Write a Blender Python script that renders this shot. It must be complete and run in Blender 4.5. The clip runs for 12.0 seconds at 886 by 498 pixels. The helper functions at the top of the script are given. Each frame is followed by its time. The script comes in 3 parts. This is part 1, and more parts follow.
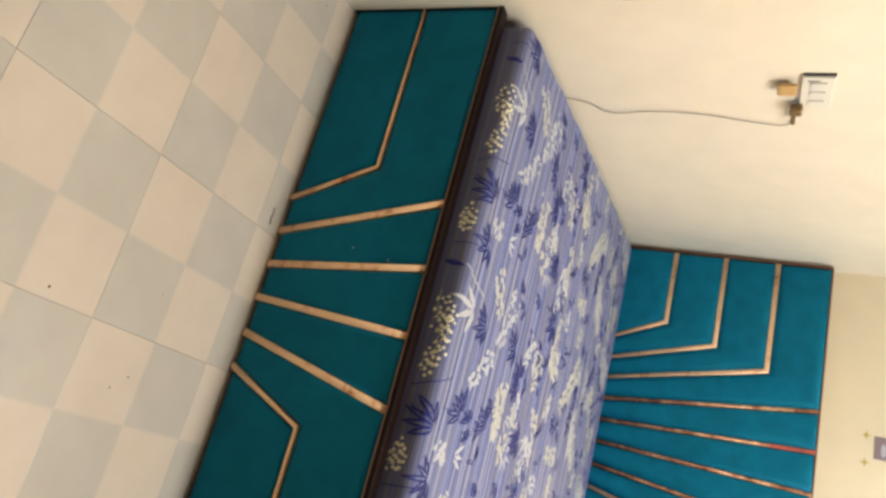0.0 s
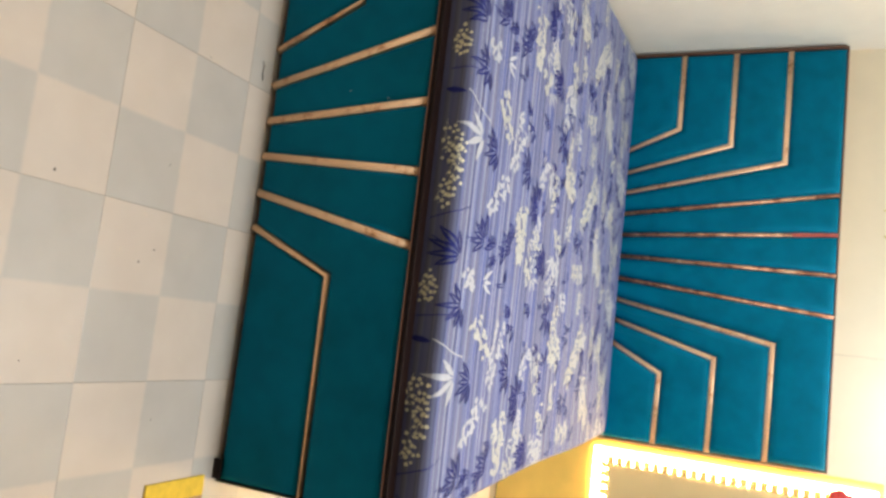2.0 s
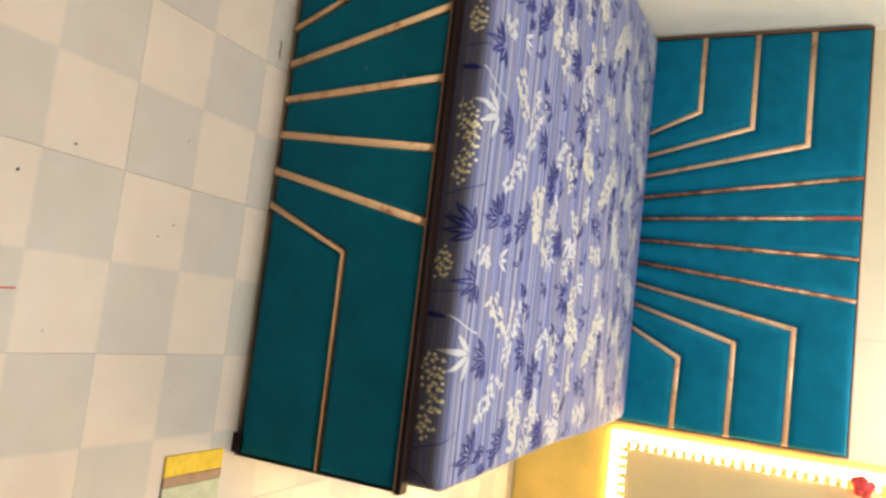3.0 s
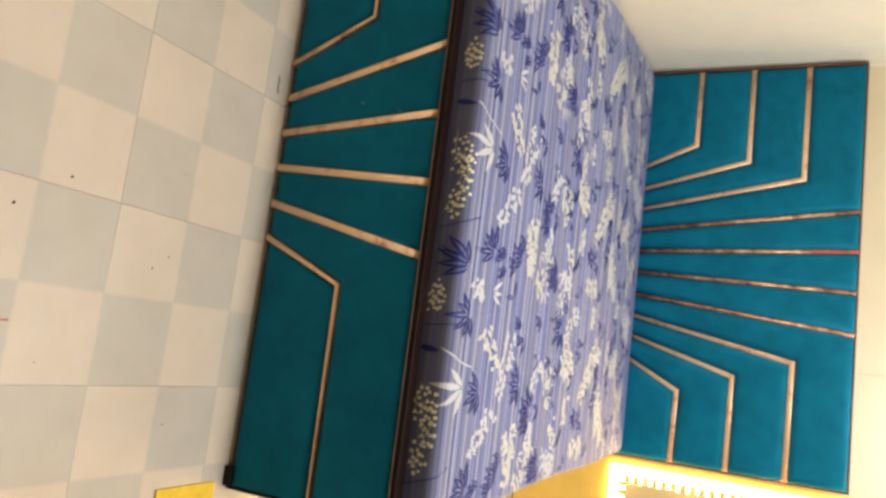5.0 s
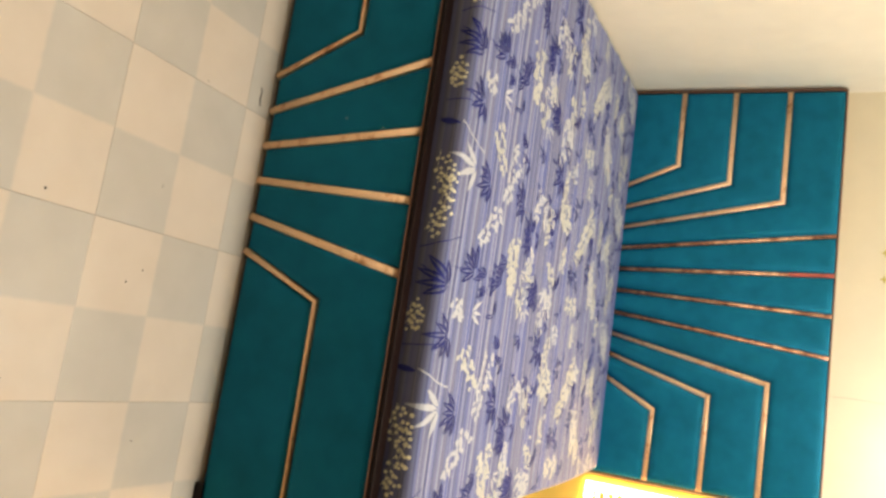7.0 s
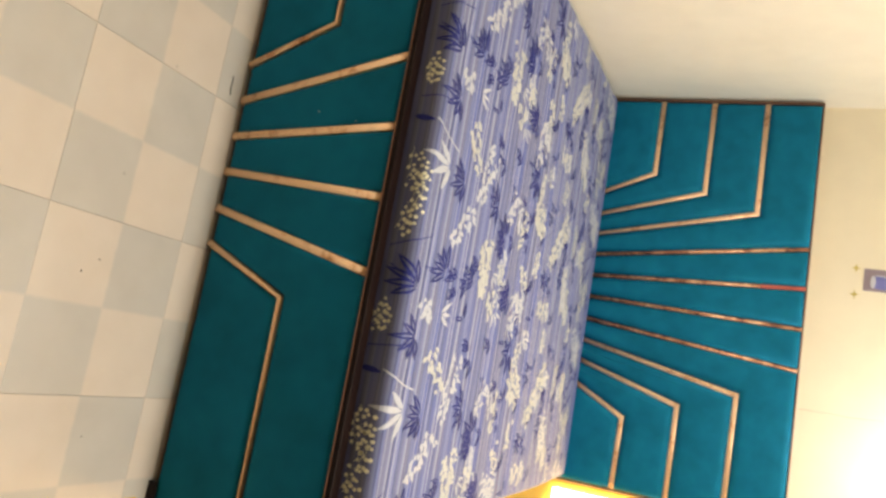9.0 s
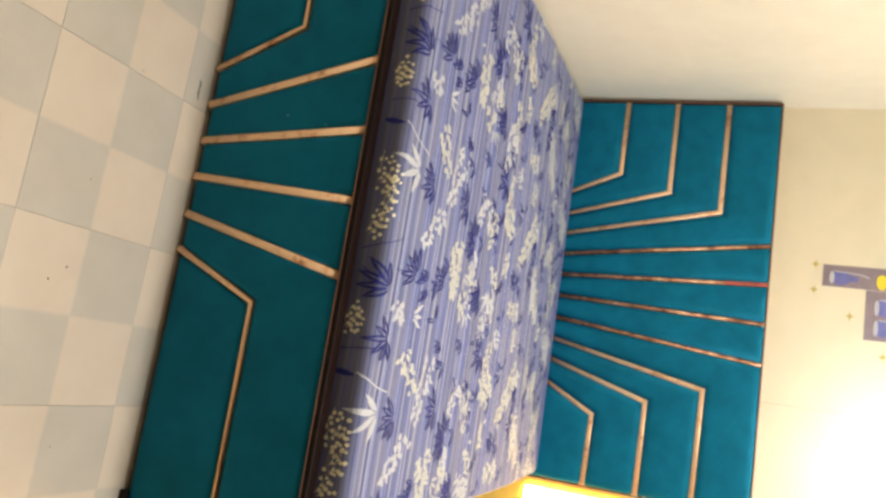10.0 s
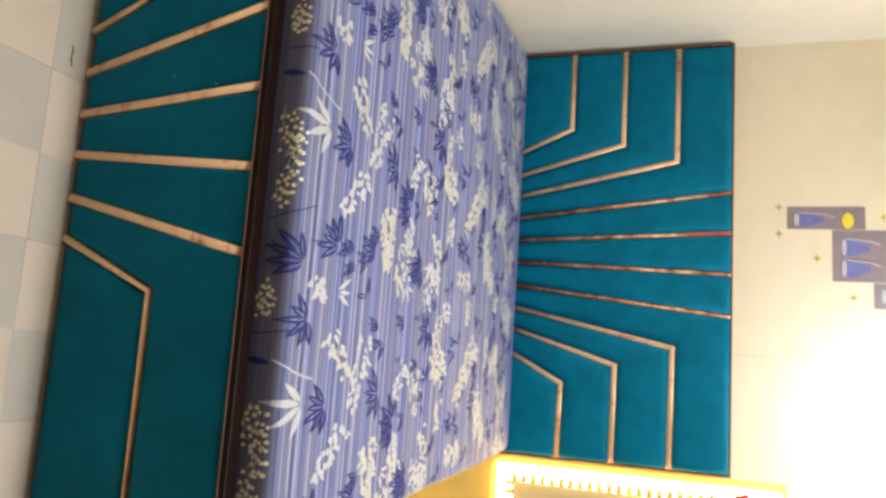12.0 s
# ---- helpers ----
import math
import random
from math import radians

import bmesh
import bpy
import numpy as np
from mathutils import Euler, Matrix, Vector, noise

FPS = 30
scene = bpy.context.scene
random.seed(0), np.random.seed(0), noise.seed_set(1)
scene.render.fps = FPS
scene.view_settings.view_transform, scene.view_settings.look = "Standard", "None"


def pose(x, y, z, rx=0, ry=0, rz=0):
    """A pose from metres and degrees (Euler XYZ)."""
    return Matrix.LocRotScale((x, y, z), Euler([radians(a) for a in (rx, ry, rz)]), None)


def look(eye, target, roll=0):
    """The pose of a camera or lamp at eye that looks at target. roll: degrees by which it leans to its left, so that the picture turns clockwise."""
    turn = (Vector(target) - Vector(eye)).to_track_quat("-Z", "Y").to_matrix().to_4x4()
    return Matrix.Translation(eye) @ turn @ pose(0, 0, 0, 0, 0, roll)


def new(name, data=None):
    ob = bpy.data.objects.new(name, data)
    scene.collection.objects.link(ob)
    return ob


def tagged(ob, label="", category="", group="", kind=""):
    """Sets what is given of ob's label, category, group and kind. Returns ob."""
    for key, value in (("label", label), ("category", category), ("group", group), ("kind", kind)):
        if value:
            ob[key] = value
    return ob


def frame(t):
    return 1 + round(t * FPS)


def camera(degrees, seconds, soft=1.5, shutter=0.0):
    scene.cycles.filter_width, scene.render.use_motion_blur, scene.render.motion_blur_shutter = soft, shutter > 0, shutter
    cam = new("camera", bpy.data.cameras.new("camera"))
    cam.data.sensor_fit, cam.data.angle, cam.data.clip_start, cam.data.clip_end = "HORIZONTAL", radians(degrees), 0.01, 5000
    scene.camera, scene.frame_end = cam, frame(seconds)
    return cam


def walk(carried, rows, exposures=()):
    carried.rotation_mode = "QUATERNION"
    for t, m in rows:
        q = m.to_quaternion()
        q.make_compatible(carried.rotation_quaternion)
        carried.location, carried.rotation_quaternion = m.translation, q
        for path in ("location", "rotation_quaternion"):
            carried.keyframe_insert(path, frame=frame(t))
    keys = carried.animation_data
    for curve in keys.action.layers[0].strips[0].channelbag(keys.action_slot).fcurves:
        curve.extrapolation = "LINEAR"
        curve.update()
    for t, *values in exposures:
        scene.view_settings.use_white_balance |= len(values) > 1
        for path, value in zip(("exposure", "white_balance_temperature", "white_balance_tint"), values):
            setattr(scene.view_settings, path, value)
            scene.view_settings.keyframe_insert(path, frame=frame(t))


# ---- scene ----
cam = camera(62.4, 12.0, soft=2.9)
PATH = [
    (0, (1.443, -1.443, 1.175), (0.828, 0.28, 0.366), 97.1),
    (0.5, (1.439, -1.442, 1.183), (0.801, 0.289, 0.412), 95.7),
    (1, (1.452, -1.434, 1.165), (0.942, 0.348, 0.413), 94.8),
    (1.5, (1.475, -1.42, 1.17), (1.172, 0.409, 0.42), 95.4),
    (2, (1.486, -1.414, 1.177), (1.263, 0.401, 0.368), 93.7),
    (2.5, (1.503, -1.41, 1.172), (1.289, 0.404, 0.357), 93.5),
    (3, (1.518, -1.411, 1.193), (1.326, 0.385, 0.334), 94.1),
    (3.5, (1.5, -1.426, 1.207), (1.283, 0.378, 0.373), 95.9),
    (5.5, (1.506, -1.409, 1.212), (1.223, 0.364, 0.331), 92.8),
    (6, (1.498, -1.409, 1.212), (1.192, 0.354, 0.319), 93.6),
    (6.5, (1.492, -1.403, 1.209), (1.17, 0.364, 0.329), 93.8),
    (7, (1.476, -1.405, 1.207), (1.182, 0.394, 0.385), 94.6),
    (7.5, (1.468, -1.363, 1.198), (1.142, 0.422, 0.358), 96.1),
    (9.5, (1.475, -1.366, 1.209), (1.163, 0.471, 0.485), 95.8),
    (10, (1.472, -1.379, 1.205), (1.148, 0.471, 0.519), 95.5),
    (10.5, (1.452, -1.366, 1.218), (1.142, 0.474, 0.497), 98.9),
    (11, (1.423, -1.343, 1.216), (1.104, 0.516, 0.549), 98.1),
    (11.5, (1.441, -1.254, 1.224), (1.151, 0.626, 0.607), 93.9),
    (12, (1.473, -1.166, 1.248), (1.188, 0.715, 0.631), 91.2),
]
BALANCE = [(0, -0.05, 6820), (0.5, -0.08, 6770), (1, -0.12, 6570), (1.5, -0.1, 6270), (2, -0.05, 6220), (2.5, -0.02, 6320), (3, 0.03, 6670), (3.5, 0.03, 6720), (5.5, 0.02, 6970),
           (6.5, 0.03, 7320), (7, 0.03, 7420), (7.5, 0.03, 7470), (9.5, 0.03, 7070), (10.5, 0.0, 6920), (11.5, -0.03, 6670), (12, -0.05, 6520)]
walk(cam, [(t, look(eye, target, roll)) for t, eye, target, roll in PATH], [(t, stops, kelvin, 10) for t, stops, kelvin in BALANCE])

# ---- world, lights ----
world = bpy.data.worlds.new("world")
scene.world = world
world.use_nodes = True
world.node_tree.nodes["Background"].inputs[0].default_value = (1.0, 0.9, 0.75, 1)
world.node_tree.nodes["Background"].inputs[1].default_value = 0.03


def lamp(name, kind, place, target, watts, colour, size=0.1, size_y=0.0):
    data = bpy.data.lights.new(name, kind)
    data.energy, data.color = watts, colour
    if kind == "AREA":
        data.shape, data.size, data.size_y = "RECTANGLE", size, size_y
    else:
        data.shadow_soft_size = size
    ob = new(name, data)
    ob.matrix_world = look(place, target)
    return ob


lamp("ceiling_tube_light", "AREA", (1.75, 0.10, 2.74), (1.60, 0.62, 0.0), 56, (1.0, 0.975, 0.91), 1.2, 0.30)
lamp("wall_bulb_light", "POINT", (1.70, 1.99, 2.20), (1.7, 0, 0), 31, (0.84, 0.94, 1.0), 0.05)

# ---- materials ----


def material(name, colour, rough=0.5, metal=0.0, grain=0.0, scale=20.0, bump=0.0, bump_scale=200.0, coat=0.0, sheen=0.0):
    """A plain surface with mottling at two scales and fine relief."""
    m = bpy.data.materials.new(name)
    m.use_nodes = True
    t = m.node_tree
    b = t.nodes["Principled BSDF"]
    b.inputs["Roughness"].default_value, b.inputs["Metallic"].default_value = rough, metal
    b.inputs["Base Color"].default_value = (*colour, 1)
    b.inputs["Coat Weight"].default_value = coat
    b.inputs["Sheen Weight"].default_value = sheen
    co = t.nodes.new("ShaderNodeTexCoord")
    if grain:
        big, small = t.nodes.new("ShaderNodeTexNoise"), t.nodes.new("ShaderNodeTexNoise")
        big.inputs["Scale"].default_value, small.inputs["Scale"].default_value = scale * 0.12, scale
        big.inputs["Detail"].default_value = small.inputs["Detail"].default_value = 4
        add = t.nodes.new("ShaderNodeMath")
        add.operation = "ADD"
        ramp = t.nodes.new("ShaderNodeMapRange")
        ramp.inputs["From Min"].default_value, ramp.inputs["From Max"].default_value = 0.7, 1.3
        ramp.inputs["To Min"].default_value, ramp.inputs["To Max"].default_value = 1 - grain, 1 + grain
        mix = t.nodes.new("ShaderNodeMix")
        mix.data_type, mix.blend_type = "RGBA", "MULTIPLY"
        mix.inputs["Factor"].default_value = 1
        mix.inputs["A"].default_value = (*colour, 1)
        for n in (big, small):
            t.links.new(co.outputs["Object"], n.inputs["Vector"])
        t.links.new(big.outputs["Fac"], add.inputs[0])
        t.links.new(small.outputs["Fac"], add.inputs[1])
        t.links.new(add.outputs[0], ramp.inputs["Value"])
        t.links.new(ramp.outputs[0], mix.inputs["B"])
        t.links.new(mix.outputs["Result"], b.inputs["Base Color"])
    if bump:
        n, bp = t.nodes.new("ShaderNodeTexNoise"), t.nodes.new("ShaderNodeBump")
        n.inputs["Scale"].default_value, n.inputs["Detail"].default_value = bump_scale, 5
        bp.inputs["Strength"].default_value, bp.inputs["Distance"].default_value = bump, 0.002
        t.links.new(co.outputs["Object"], n.inputs["Vector"])
        t.links.new(n.outputs["Fac"], bp.inputs["Height"])
        t.links.new(bp.outputs[0], b.inputs["Normal"])
    return m


def glow(name, colour, strength):
    m = bpy.data.materials.new(name)
    m.use_nodes = True
    b = m.node_tree.nodes["Principled BSDF"]
    b.inputs["Base Color"].default_value = (0.8, 0.8, 0.8, 1)
    b.inputs["Emission Color"].default_value, b.inputs["Emission Strength"].default_value = (*colour, 1), strength
    return m


def tile_material():
    """Glazed floor tile with a printed two by two chequer, light cream and grey, softly mottled."""
    m = material("glazed_tile", (0.6, 0.55, 0.46), rough=0.16)
    t = m.node_tree
    b = t.nodes["Principled BSDF"]
    co, sep = t.nodes.new("ShaderNodeTexCoord"), t.nodes.new("ShaderNodeSeparateXYZ")
    wob, wmix = t.nodes.new("ShaderNodeTexNoise"), t.nodes.new("ShaderNodeVectorMath")
    wob.inputs["Scale"].default_value, wob.inputs["Detail"].default_value = 40, 3
    wmix.operation = "MULTIPLY_ADD"
    wmix.inputs[1].default_value = (0.006, 0.006, 0)
    t.links.new(co.outputs["Object"], wob.inputs["Vector"])
    t.links.new(wob.outputs["Color"], wmix.inputs[0])
    t.links.new(co.outputs["Object"], wmix.inputs[2])
    sub = t.nodes.new("ShaderNodeVectorMath")
    sub.operation = "SUBTRACT"
    sub.inputs[1].default_value = (0.003, 0.003, 0)
    t.links.new(wmix.outputs[0], sub.inputs[0])
    t.links.new(sub.outputs[0], sep.inputs[0])
    soft = []
    for axis in ("X", "Y"):
        r = t.nodes.new("ShaderNodeMapRange")
        r.inputs["From Min"].default_value, r.inputs["From Max"].default_value = -0.004, 0.004
        r.inputs["To Min"].default_value, r.inputs["To Max"].default_value = -1, 1
        t.links.new(sep.outputs[axis], r.inputs["Value"])
        soft.append(r)
    mul = t.nodes.new("ShaderNodeMath")
    mul.operation = "MULTIPLY"
    t.links.new(soft[0].outputs[0], mul.inputs[0])
    t.links.new(soft[1].outputs[0], mul.inputs[1])
    half = t.nodes.new("ShaderNodeMapRange")
    half.inputs["From Min"].default_value = -1
    t.links.new(mul.outputs[0], half.inputs["Value"])
    info = t.nodes.new("ShaderNodeObjectInfo")
    vec = t.nodes.new("ShaderNodeVectorMath")
    t.links.new(co.outputs["Object"], vec.inputs[0])
    t.links.new(info.outputs["Location"], vec.inputs[1])
    mott = t.nodes.new("ShaderNodeTexNoise")
    mott.inputs["Scale"].default_value, mott.inputs["Detail"].default_value = 11, 6
    t.links.new(vec.outputs[0], mott.inputs["Vector"])
    mixes = []
    for c1, c2 in (((0.465, 0.440, 0.405), (0.565, 0.535, 0.495)), ((0.585, 0.51, 0.44), (0.675, 0.60, 0.53))):
        x = t.nodes.new("ShaderNodeMix")
        x.data_type = "RGBA"
        x.inputs["A"].default_value, x.inputs["B"].default_value = (*c1, 1), (*c2, 1)
        t.links.new(mott.outputs["Fac"], x.inputs["Factor"])
        mixes.append(x)
    out = t.nodes.new("ShaderNodeMix")
    out.data_type = "RGBA"
    t.links.new(half.outputs[0], out.inputs["Factor"])
    t.links.new(mixes[0].outputs["Result"], out.inputs["A"])
    t.links.new(mixes[1].outputs["Result"], out.inputs["B"])
    t.links.new(out.outputs["Result"], b.inputs["Base Color"])
    rr = t.nodes.new("ShaderNodeMapRange")
    rr.inputs["To Min"].default_value, rr.inputs["To Max"].default_value = 0.16, 0.30
    t.links.new(mott.outputs["Fac"], rr.inputs["Value"])
    t.links.new(rr.outputs[0], b.inputs["Roughness"])
    return m


def sheet_material():
    """Cotton sheet with straight woven stripes of periwinkle, pale blue and grey across the bed."""
    m = material("striped_cotton", (0.2, 0.25, 0.6), rough=0.85, bump=0.25, bump_scale=900, sheen=0.2)
    t = m.node_tree
    b = t.nodes["Principled BSDF"]
    co, sep = t.nodes.new("ShaderNodeTexCoord"), t.nodes.new("ShaderNodeSeparateXYZ")
    t.links.new(co.outputs["Object"], sep.inputs[0])
    wave, sway = t.nodes.new("ShaderNodeTexNoise"), t.nodes.new("ShaderNodeMath")
    wave.inputs["Scale"].default_value, wave.inputs["Detail"].default_value = 3, 1
    sway.operation = "MULTIPLY_ADD"
    sway.inputs[1].default_value = 0.014
    t.links.new(co.outputs["Object"], wave.inputs["Vector"])
    t.links.new(wave.outputs["Fac"], sway.inputs[0])
    # down the side the cloth goes on, so its height counts as length
    along = t.nodes.new("ShaderNodeMath")
    along.operation = "ADD"
    t.links.new(sep.outputs["Y"], along.inputs[0])
    t.links.new(sep.outputs["Z"], along.inputs[1])
    t.links.new(along.outputs[0], sway.inputs[2])

    def threads(scale, detail):
        n = t.nodes.new("ShaderNodeTexNoise")
        n.noise_dimensions = "1D"
        n.inputs["Scale"].default_value, n.inputs["Detail"].default_value = scale, detail
        t.links.new(sway.outputs[0], n.inputs["W"])
        return n

    def blend(source, low, high, most, base, colour):
        r, x = t.nodes.new("ShaderNodeMapRange"), t.nodes.new("ShaderNodeMix")
        r.inputs["From Min"].default_value, r.inputs["From Max"].default_value, r.inputs["To Max"].default_value = low, high, most
        x.data_type = "RGBA"
        x.inputs["B"].default_value = (*colour, 1)
        if isinstance(base, tuple):
            x.inputs["A"].default_value = (*base, 1)
        else:
            t.links.new(base.outputs["Result"], x.inputs["A"])
        t.links.new(source.outputs["Fac"], r.inputs["Value"])
        t.links.new(r.outputs[0], x.inputs["Factor"])
        return x

    x = blend(threads(10, 1), 0.40, 0.62, 1.0, (0.060, 0.090, 0.33), (0.105, 0.120, 0.245))
    x = blend(threads(34, 2), 0.47, 0.60, 0.75, x, (0.155, 0.195, 0.40))
    x = blend(threads(75, 1), 0.56, 0.63, 0.9, x, (0.29, 0.32, 0.44))
    x = blend(threads(61, 1), 0.57, 0.66, 0.8, x, (0.030, 0.042, 0.15))
    # shade of the front drop put into the colour: greyer below the edge
    side_shade, margin = t.nodes.new("ShaderNodeMapRange"), t.nodes.new("ShaderNodeMix")
    side_shade.inputs["From Min"].default_value, side_shade.inputs["From Max"].default_value = 0.640, 0.622
    side_shade.inputs["To Max"].default_value = 0.6
    margin.data_type = "RGBA"
    margin.inputs["B"].default_value = (0.105, 0.100, 0.125, 1)
    t.links.new(sway.outputs[0], side_shade.inputs["Value"])
    t.links.new(side_shade.outputs[0], margin.inputs["Factor"])
    t.links.new(x.outputs["Result"], margin.inputs["A"])
    t.links.new(margin.outputs["Result"], b.inputs["Base Color"])
    return m


def strip_material(name, dim_worn):
    """Rose-gold laminate strip, lustrous, with darker and redder patches of wear and dull reflection along it."""
    m = material(name, (0.85, 0.52, 0.28), rough=0.40, metal=0.35)
    t = m.node_tree
    b = t.nodes["Principled BSDF"]
    co, n, ramp = t.nodes.new("ShaderNodeTexCoord"), t.nodes.new("ShaderNodeTexNoise"), t.nodes.new("ShaderNodeValToRGB")
    n.inputs["Scale"].default_value, n.inputs["Detail"].default_value = 16, 8
    n.inputs["Roughness"].default_value = 0.75
    e = ramp.color_ramp.elements
    e[0].position, e[0].color = 0.30 + 0.08 * dim_worn, (0.16, 0.06, 0.035, 1)
    e[1].position, e[1].color = 0.47 + 0.21 * dim_worn, (0.97, 0.65, 0.40, 1)
    x = e.new(0.38 + 0.11 * dim_worn)
    x.color = (0.74 - 0.24 * dim_worn, 0.38 - 0.15 * dim_worn, 0.19 - 0.06 * dim_worn, 1)
    t.links.new(co.outputs["Object"], n.inputs["Vector"])
    t.links.new(n.outputs["Fac"], ramp.inputs["Fac"])
    t.links.new(ramp.outputs["Color"], b.inputs["Base Color"])
    return m


CREAM = material("cream_paint", (0.80, 0.75, 0.645), 0.6, grain=0.04, scale=8, bump=0.15, bump_scale=60)
YELLOW_CREAM = material("yellow_cream_paint", (0.77, 0.695, 0.525), 0.55, grain=0.04, scale=8, bump=0.15, bump_scale=60)
# for walls out of view: darkened to keep bounce light off the footboard
BOUNCE_CUT = material("bounce_cut_tan", (0.17, 0.14, 0.105), 0.7, grain=0.08, scale=6)
CEILING = material("white_paint", (0.82, 0.79, 0.72), 0.7, grain=0.03, scale=6)
TEAL = material("teal_velvet", (0.001, 0.146, 0.248), 0.6, grain=0.16, scale=14, bump=0.35, bump_scale=500)
TEAL.node_tree.nodes["Principled BSDF"].inputs["Specular IOR Level"].default_value = 0.06
TEAL.node_tree.nodes["Principled BSDF"].inputs["Sheen Weight"].default_value = 0.16
TEAL.node_tree.nodes["Principled BSDF"].inputs["Sheen Roughness"].default_value = 0.35
TEAL.node_tree.nodes["Principled BSDF"].inputs["Sheen Tint"].default_value = (0.0, 0.5, 0.75, 1)
DARK_WOOD = material("dark_brown_wood", (0.009, 0.0035, 0.003), 0.42, grain=0.3, scale=12, bump=0.1)
DARK_WOOD.node_tree.nodes["Principled BSDF"].inputs["Specular IOR Level"].default_value = 0.18
GOLDEN = material("golden_laminate", (0.92, 0.63, 0.16), 0.4, grain=0.08, scale=10)
TRIM = material("brown_edge_trim", (0.16, 0.075, 0.045), 0.4, grain=0.25, scale=25)
ROSE_GOLD = strip_material("rose_gold", 0)
# browner copy: wear, and the dim reflection of upright strips put into the colour
DIM_WORN_GOLD = strip_material("dim_worn_rose_gold", 1)
TILE = tile_material()
GROUT = material("grout", (0.30, 0.26, 0.20), 0.9, grain=0.1)
SHEET = sheet_material()
NAVY = material("navy_print", (0.010, 0.017, 0.165), 0.85, grain=0.15, scale=60)
WHITE_PRINT = material("white_print", (0.42, 0.44, 0.50), 0.85, grain=0.08, scale=60)
CREAM_PRINT = material("cream_print", (0.43, 0.44, 0.43), 0.85, grain=0.12, scale=60)
BERRY_PRINT = material("berry_print", (0.74, 0.71, 0.53), 0.85, grain=0.12, scale=60)
FOAM = material("foam", (0.6, 0.58, 0.5), 0.9, grain=0.05)
PLUG_SHADOW = material("plug_shadow_tan", (0.50, 0.32, 0.13), 0.5, grain=0.1)
PLASTIC = material("white_plastic", (0.75, 0.73, 0.68), 0.3, grain=0.02)
BLACK = material("black_plastic", (0.02, 0.02, 0.02), 0.4, grain=0.1)
CABLE_BROWN = material("cable_brown", (0.06, 0.04, 0.025), 0.5, grain=0.1)
BROWN_PLASTIC = material("brown_plastic", (0.17, 0.10, 0.035), 0.4, grain=0.1)
DIRT = material("dark_dirt", (0.05, 0.04, 0.035), 0.9, grain=0.3)
RED_FILM = material("red_film", (0.50, 0.12, 0.09), 0.35, grain=0.3, scale=40)
RED = material("red_cloth", (0.55, 0.05, 0.05), 0.7, grain=0.2, scale=60)
BROWN = material("brown_wood", (0.22, 0.11, 0.045), 0.5, grain=0.25, scale=14)
LED = glow("warm_led", (1.0, 0.64, 0.24), 52)
BULB = glow("bulb_glass", (1.0, 0.97, 0.92), 20)
DECAL = material("mauve_decal", (0.27, 0.21, 0.24), 0.5, grain=0.12, scale=30)
DECAL_BLUE = material("blue_decal", (0.16, 0.17, 0.44), 0.5, grain=0.15, scale=40)
DECAL_WHITE = material("white_decal", (0.48, 0.48, 0.54), 0.5, grain=0.05)
DECAL_YELLOW = material("yellow_decal", (0.75, 0.60, 0.04), 0.5, grain=0.1)
GOLD = material("gold_foil", (0.55, 0.44, 0.10), 0.4, metal=0.3, grain=0.1)
BORDER = material("olive_laminate", (0.17, 0.14, 0.07), 0.4, grain=0.15, scale=20)
BOARD = material("cream_laminate", (0.64, 0.53, 0.30), 0.35, grain=0.05, scale=6)
MAT_YELLOW = material("yellow_weave", (0.75, 0.52, 0.05), 0.9, grain=0.15, scale=60, bump=0.5, bump_scale=300)
MAT_BROWN = material("brown_weave", (0.38, 0.24, 0.15), 0.9, grain=0.2, scale=60, bump=0.5, bump_scale=300)
MAT_GREEN = material("pale_green_weave", (0.50, 0.52, 0.36), 0.9, grain=0.15, scale=60, bump=0.5, bump_scale=300)

# ---- building helpers ----


def part(name, bm, mat, parent=None, label="", smooth=False):
    me = bpy.data.meshes.new(name)
    bmesh.ops.recalc_face_normals(bm, faces=bm.faces)
    for f in bm.faces:
        f.smooth = smooth
    bm.to_mesh(me)
    bm.free()
    me.materials.append(mat)
    ob = new(name, me)
    if parent:
        ob.parent = parent
    if label:
        tagged(ob, label)
    return ob


def box(x0, x1, y0, y1, z0, z1, bevel=0.0, bm=None):
    bm = bm or bmesh.new()
    made = bmesh.ops.create_cube(bm, size=1.0, matrix=Matrix.LocRotScale(((x0 + x1) / 2, (y0 + y1) / 2, (z0 + z1) / 2), None, (x1 - x0, y1 - y0, z1 - z0)))
    if bevel:
        edges = list({e for v in made["verts"] for e in v.link_edges})
        bmesh.ops.bevel(bm, geom=edges, offset=bevel, segments=2, affect="EDGES", profile=0.6)
    return bm


def inset(poly, d):
    """The outline moved inwards by d; poly runs counter-clockwise."""
    out = []
    for i, p in enumerate(poly):
        a, c = Vector(poly[i - 1]), Vector(poly[(i + 1) % len(poly)])
        p = Vector(p)
        e, f = (p - a).normalized(), (c - p).normalized()
        n, m = Vector((-e.y, e.x)), Vector((-f.y, f.x))
        out.append(p + (n + m) * (d / max(1 + n.dot(m), 0.25)))
    return out


def area(poly):
    return sum(poly[i - 1][0] * p[1] - p[0] * poly[i - 1][1] for i, p in enumerate(poly)) / 2


